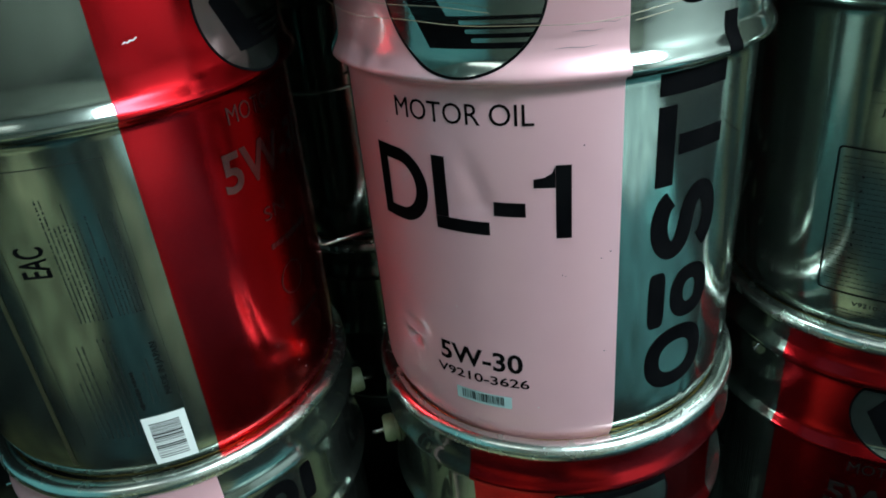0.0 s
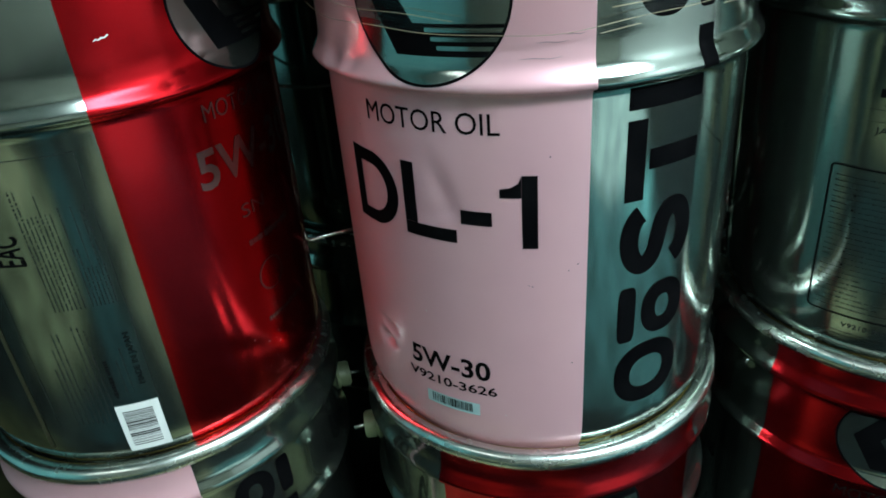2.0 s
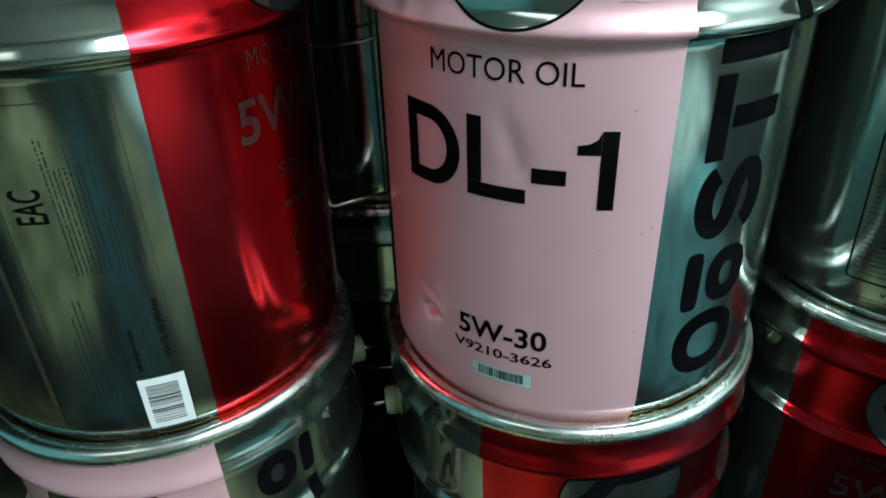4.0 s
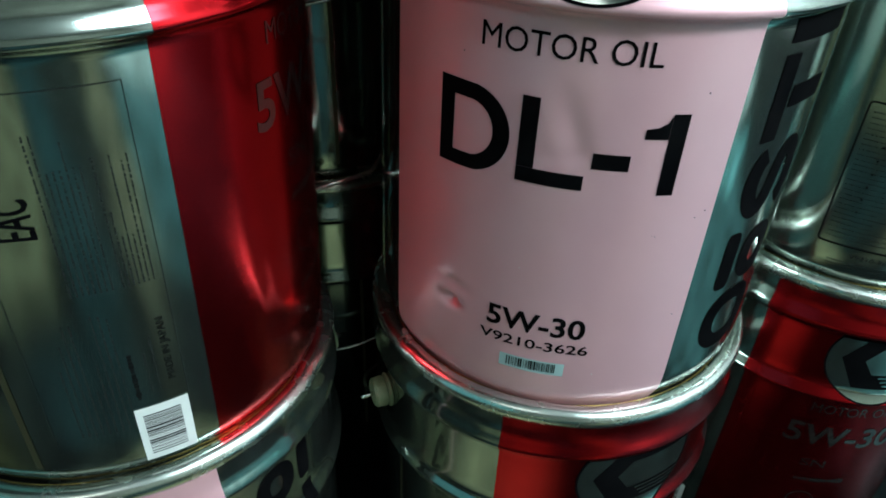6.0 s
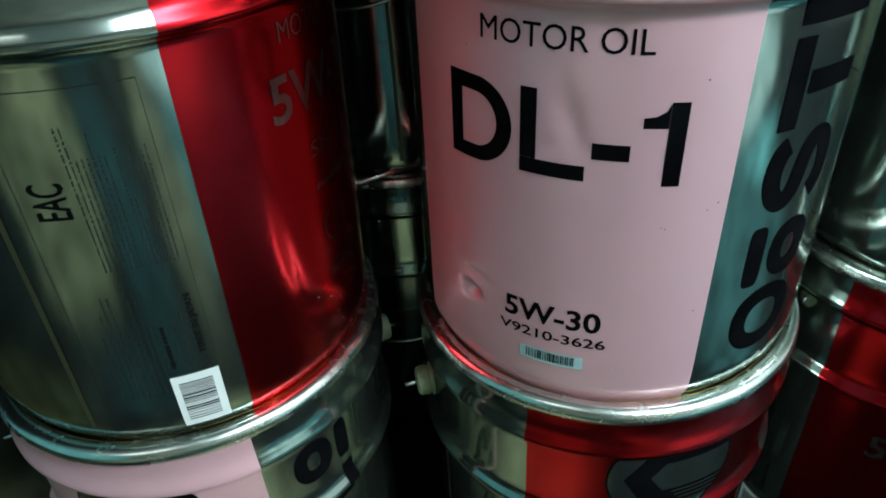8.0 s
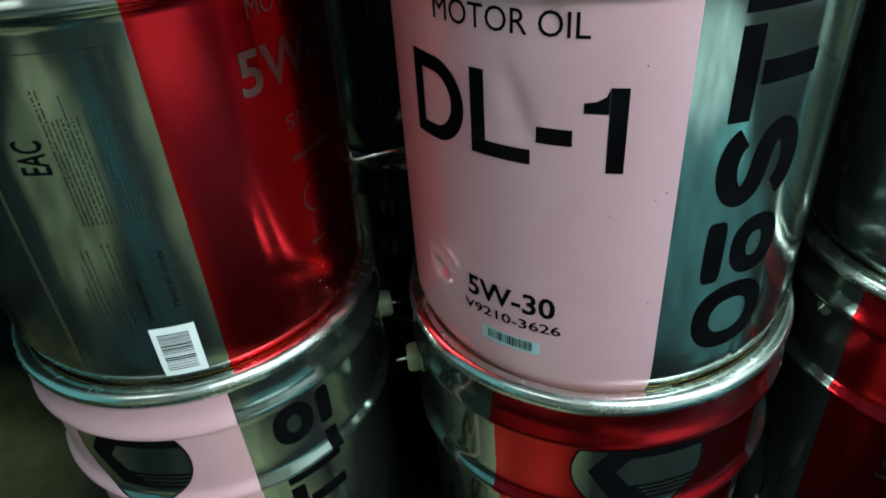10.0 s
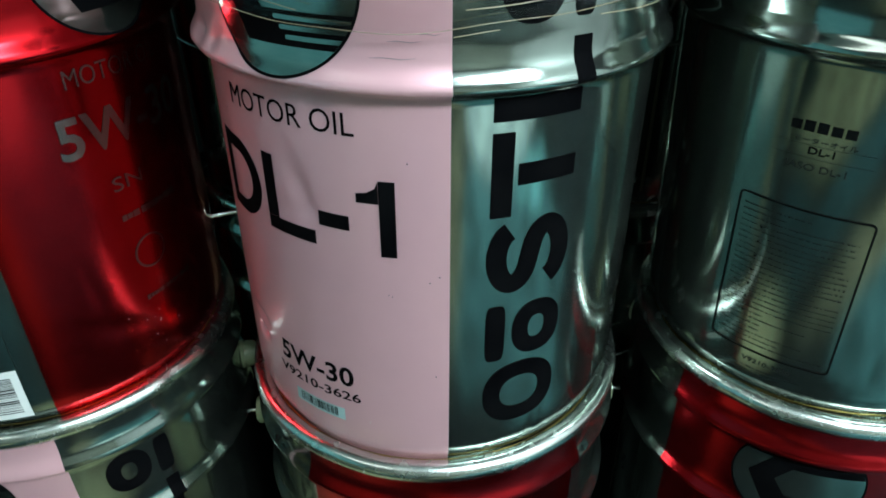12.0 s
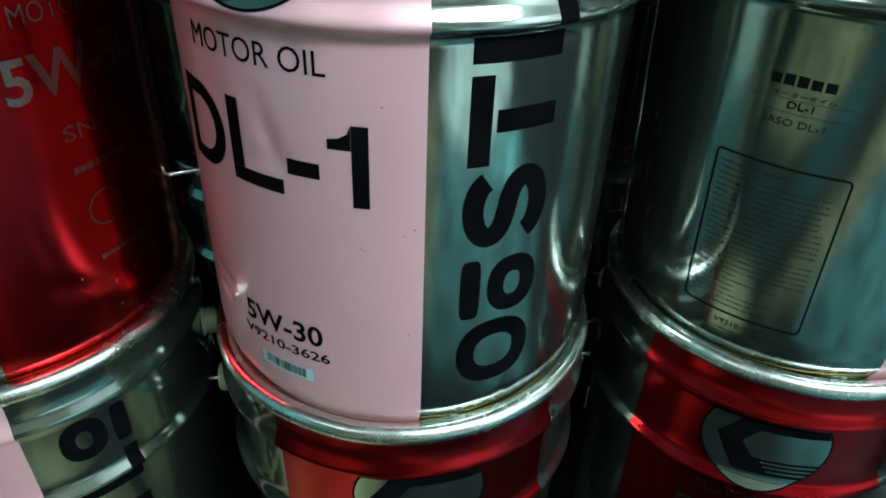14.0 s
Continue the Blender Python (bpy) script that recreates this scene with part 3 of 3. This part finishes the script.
def place(thing, x, y, z, lean_x, lean_y, turn):
    """Stand a pail with its foot at z, its axis leaning by lean_x, lean_y for each metre of height."""
    up = Vector((lean_x, lean_y, 1)).normalized()
    ax = Vector((1, 0, 0))
    ax = (ax - up * ax.dot(up)).normalized()
    ay = up.cross(ax)
    m = Matrix((ax, ay, up)).transposed().to_4x4()
    thing.matrix_world = Matrix.Translation((x, y, z)) @ m @ pose(0, 0, 0, 0, 0, turn)


# ---------------------------------------------------------------- the room
X0, X1, Y0, Y1, TOP = -2.2, 2.6, -2.6, 1.75, 2.45
tagged(part("floor", box(X1 - X0, Y1 - Y0, 0.1, ((X0 + X1) / 2, (Y0 + Y1) / 2, -0.05)), CONCRETE, smooth=False), "concrete floor with painted patches for the pails' reflections", "floor", kind="structure")
# unseen ceiling, added white to brighten the pails' shoulders
tagged(part("ceiling", box(X1 - X0, Y1 - Y0, 0.1, ((X0 + X1) / 2, (Y0 + Y1) / 2, TOP + 0.05)), WHITEWASH, smooth=False), "added unseen ceiling, whitened for highlights on the pails", "ceiling", kind="structure")
# unseen walls, added to close the room and tint the reflections
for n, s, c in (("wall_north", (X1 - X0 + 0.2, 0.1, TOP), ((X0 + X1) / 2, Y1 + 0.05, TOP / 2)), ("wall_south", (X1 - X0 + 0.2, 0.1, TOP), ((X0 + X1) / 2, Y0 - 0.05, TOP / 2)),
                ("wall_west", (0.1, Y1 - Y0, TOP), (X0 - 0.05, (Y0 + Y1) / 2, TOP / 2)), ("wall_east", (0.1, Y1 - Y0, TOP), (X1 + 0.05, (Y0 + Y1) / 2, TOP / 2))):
    tagged(part(n, box(*s, c), {"wall_south": SAND, "wall_west": TEAL, "wall_east": CREAM}.get(n, GAP_BLACK), smooth=False), "added unseen wall, its paint chosen for reflected light and shade", "wall", kind="structure")

# ---------------------------------------------------------------- the pails
FOOT = 0.386
BIG_DENTS = ((-35.0, 0.210, 3.0, 0.018, 0.0015, 0.7), (-36.5, 0.196, 5.0, 0.006, 0.0007, -0.6), (-60.5, 0.0900, 4.0, 0.0045, 0.0020, 0.4),
             (-61.5, 0.0755, 2.6, 0.0040, 0.0060, 0.3), (-67.0, 0.283, 4.0, 0.006, 0.0035, 0.2), (-58.0, 0.282, 3.0, 0.005, 0.0022, -0.3), (-62.5, 0.300, 6.0, 0.008, 0.0018, 0.0),
             (-28.5, 0.262, 2.5, 0.012, 0.0008, 0.8), (24.0, 0.030, 1.2, 0.009, 0.0006, 0.0))
front = pink_pail("dented tin oil pail with a pink panel and bold black letters", BIG_DENTS)
place(front, 0.1879 - 0.0114 * 0.302, 0.5711 - 0.0183 * 0.302, FOOT - 0.0022, 0.0114, 0.0183, 6.65)
RED_DENTS = ((24.0, 0.072, 6.0, 0.012, 0.0006, 1.0), (18.8, 0.112, 1.7, 0.032, 0.0005, 0.8), (47.0, 0.06, 6.0, 0.02, 0.0008, 0.3))
red_up = red_pail("tin oil pail with red panel, small print and barcode label", RED_DENTS)
place(red_up, -0.1441 - 0.0226 * 0.302, 0.5793 + 0.0049 * 0.302, FOOT + 0.0012, 0.0226, -0.0049, 27.6)
back_up = pink_pail("tin oil pail turned to its silver back with a printed table", ((-154, 0.045, 4, 0.010, 0.0006, 0.2),), True, True, (0,), -1)
place(back_up, 0.5074 + 0.0347 * 0.302, 0.6075 + 0.0150 * 0.302, FOOT + 0.0032, -0.0347, -0.0150, 88.4)
low_mid = red_pail("red and silver tin oil pail carrying a dented pink one")
place(low_mid, 0.1845, 0.5656, 0.0, 0.0, 0.0, -35.3)
low_left = pink_pail("pink and silver tin oil pail under a red one", (), False, False, ear_phi=81)
place(low_left, -0.1509, 0.5808, 0.0, 0.0, 0.0, 24.3)
low_right = red_pail("red and silver tin oil pail under a silver-backed one", (), -65)
place(low_right, 0.5179, 0.6120, 0.0, 0.0, 0.0, -60.5)

# unseen board added over the second row, to keep lamp light out of the gaps
tagged(part("shade_board", box(X1 - X0 - 0.01, 1.335, 0.03, ((X0 + X1) / 2, 1.0775, 0.817)), GAP_BLACK, smooth=False), "unseen dark board added to shade the gaps between pails", "shelf", kind="structure")

# a second row behind, deep in shade
low_back = red_pail("dark tin oil pail with red panels in the row behind", (), 33, (0,))
place(low_back, 0.030, 0.905, 0.0, 0.0, 0.0, 48)
for x, y, z, turn in ((0.030, 0.905, FOOT, 41), (0.372, 0.925, 0.0, 38), (0.372, 0.925, FOOT, 50), (-0.310, 0.905, 0.0, 45), (-0.310, 0.905, FOOT, 60), (0.705, 0.935, 0.0, 35), (0.705, 0.935, FOOT, 50)):
    copy_thing(low_back, pose(x, y, z, 0, 0, turn))
hook = new("wire_hook")
tagged(hook, "bent zinc wire end between two stacked pails", "wire")
part("wire", tube([(-0.008, 0.600, 0.495), (-0.0065, 0.6005, 0.4885), (-0.003, 0.602, 0.4855), (0.010, 0.606, 0.4865), (0.040, 0.614, 0.4885), (0.055, 0.640, 0.489), (0.060, 0.662, 0.489)], 0.0019), WIRE, hook)

# stretch film round the head of the dented pail, with its gathered strands
film_mat = bpy.data.materials.new("clear_film")
film_mat.use_nodes = True
nt = film_mat.node_tree
nt.nodes.clear()
film_out = nt.nodes.new("ShaderNodeOutputMaterial")
film_mix = nt.nodes.new("ShaderNodeMixShader")
film_clear = nt.nodes.new("ShaderNodeBsdfTransparent")
film_gloss = nt.nodes.new("ShaderNodeBsdfGlossy")
film_gloss.inputs["Roughness"].default_value = 0.12
film_fresnel = nt.nodes.new("ShaderNodeFresnel")
film_fresnel.inputs["IOR"].default_value = 1.35
film_noise = nt.nodes.new("ShaderNodeTexNoise")
film_noise.inputs["Scale"].default_value = 35
film_bump = nt.nodes.new("ShaderNodeBump")
film_bump.inputs["Strength"].default_value, film_bump.inputs["Distance"].default_value = 0.5, 0.003
nt.links.new(film_noise.outputs["Fac"], film_bump.inputs["Height"])
nt.links.new(film_bump.outputs[0], film_gloss.inputs["Normal"])
nt.links.new(film_fresnel.outputs[0], film_mix.inputs[0])
nt.links.new(film_clear.outputs[0], film_mix.inputs[1])
nt.links.new(film_gloss.outputs[0], film_mix.inputs[2])
nt.links.new(film_mix.outputs[0], film_out.inputs[0])
STRAND = base_material("film_strand", (0.38, 0.31, 0.20), 0.2, 0.0, 0.5)

film = tagged(new("stretch_film"), "clear stretch film wrapped round the pail's head", "plastic film")
film.matrix_world = front.matrix_world.copy()


def film_edge(phi):
    t = radians(phi)
    return 0.3085 - 0.0030 * math.cos(3 * t + 0.6) + 0.0022 * math.sin(2 * t) + 0.0008 * math.sin(7 * t)


bm = bmesh.new()
cols = []
for i in range(240):
    phi = 1.5 * i
    t = radians(phi)
    col = []
    for j in range(15):
        z = film_edge(phi) + (0.401 - film_edge(phi)) * j / 14
        r = 0.1527 + 0.0007 * noise.noise((3 * math.cos(t), 3 * math.sin(t), z * 90)) + 0.0004 * noise.noise((14 * math.cos(t), 14 * math.sin(t), z * 260 + 5 * t))
        col.append(bm.verts.new((r * math.sin(t), -r * math.cos(t), z)))
    cols.append(col)
for i in range(240):
    a, b = cols[i], cols[(i + 1) % 240]
    for j in range(14):
        bm.faces.new((a[j], b[j], b[j + 1], a[j + 1]))
sheet = part("film_sheet", bm, film_mat, film)
sheet.visible_shadow = False
rng = random.Random(4)
for i, (z0, drop, a0, a1) in enumerate(((0.0000, 0.0, -100, 110), (0.0055, 0.4, 2, 70), (0.0085, -0.3, -75, -28), (-0.0035, 0.2, 0, 8), (-0.0075, -0.5, 28, 60))):
    pts = []
    for k in range(61):
        phi = a0 + (a1 - a0) * k / 60
        t = radians(phi)
        r = 0.1529 + 0.0005 * math.sin(5 * t + i)
        pts.append((r * math.sin(t), -r * math.cos(t), film_edge(phi) + z0 + 0.006 * drop * math.sin(2.2 * t + i) + 0.0006 * math.sin(13 * t + 2 * i)))
    part("film_strand", tube(pts, rng.choice((0.00018, 0.00026, 0.00022)), 6), STRAND, film, "gathered strand of film")

# dust and specks on the painted panels, and a scratch in the red lacquer


def speck(thing, phi, z, size, ink, name, dents=()):
    n = 7
    pts = [(size * (0.6 + 0.5 * rng.random()) * math.cos(2 * math.pi * i / n), size * (0.6 + 0.5 * rng.random()) * math.sin(2 * math.pi * i / n)) for i in range(n)]
    part(name, lay(flat_polygon(pts), phi, z, dents, 0.0004), ink, thing)


for phi, z in ((-4.5, 0.1607), (-13.3, 0.1499), (-2.3, 0.1647), (-14.1, 0.1507), (-9.0, 0.2350), (-61.0, 0.2420), (-3.2, 0.0900)):
    speck(front, phi, z, rng.uniform(0.00035, 0.0006), GREY_INK, "dark_speck", BIG_DENTS)
for phi, z in ((-42.9, 0.1196), (-47.5, 0.066), (-21.0, 0.044)):
    speck(front, phi, z, 0.00045, WHITE, "pale_speck", BIG_DENTS)
for i in range(28):
    phi, z = rng.gauss(33, 6.5), rng.gauss(0.060, 0.014)
    if 4 < phi < 50 and 0.03 < z < 0.10:
        speck(red_up, phi, z, rng.uniform(0.00015, 0.00036), GOLD if i % 3 else WHITE, "dust_speck", RED_DENTS)
for phi, z, long in ((-12.0, 0.2985, 0.016), (-15.5, 0.2905, 0.022), (-6.0, 0.3020, 0.010)):
    part("scuff", lay(flat_stroke([(0, 0), (0.3 * long, 0.0004), (0.7 * long, -0.0002), (long, 0.0005)], [0.0001, 0.0004, 0.0003, 0.0001]), phi, z, BIG_DENTS), SCUFF, front, "faint grey scuff")
part("scratch", lay(flat_stroke([(0, 0), (0.0018, 0.0009), (0.0028, 0.0002), (0.0046, 0.0013), (0.0062, 0.0010), (0.0084, 0.0024)], [0.0003, 0.0009, 0.0006, 0.0010, 0.0006, 0.0008]), 5.4, 0.3138, RED_DENTS), WHITE, red_up, "pale scratch in the lacquer")
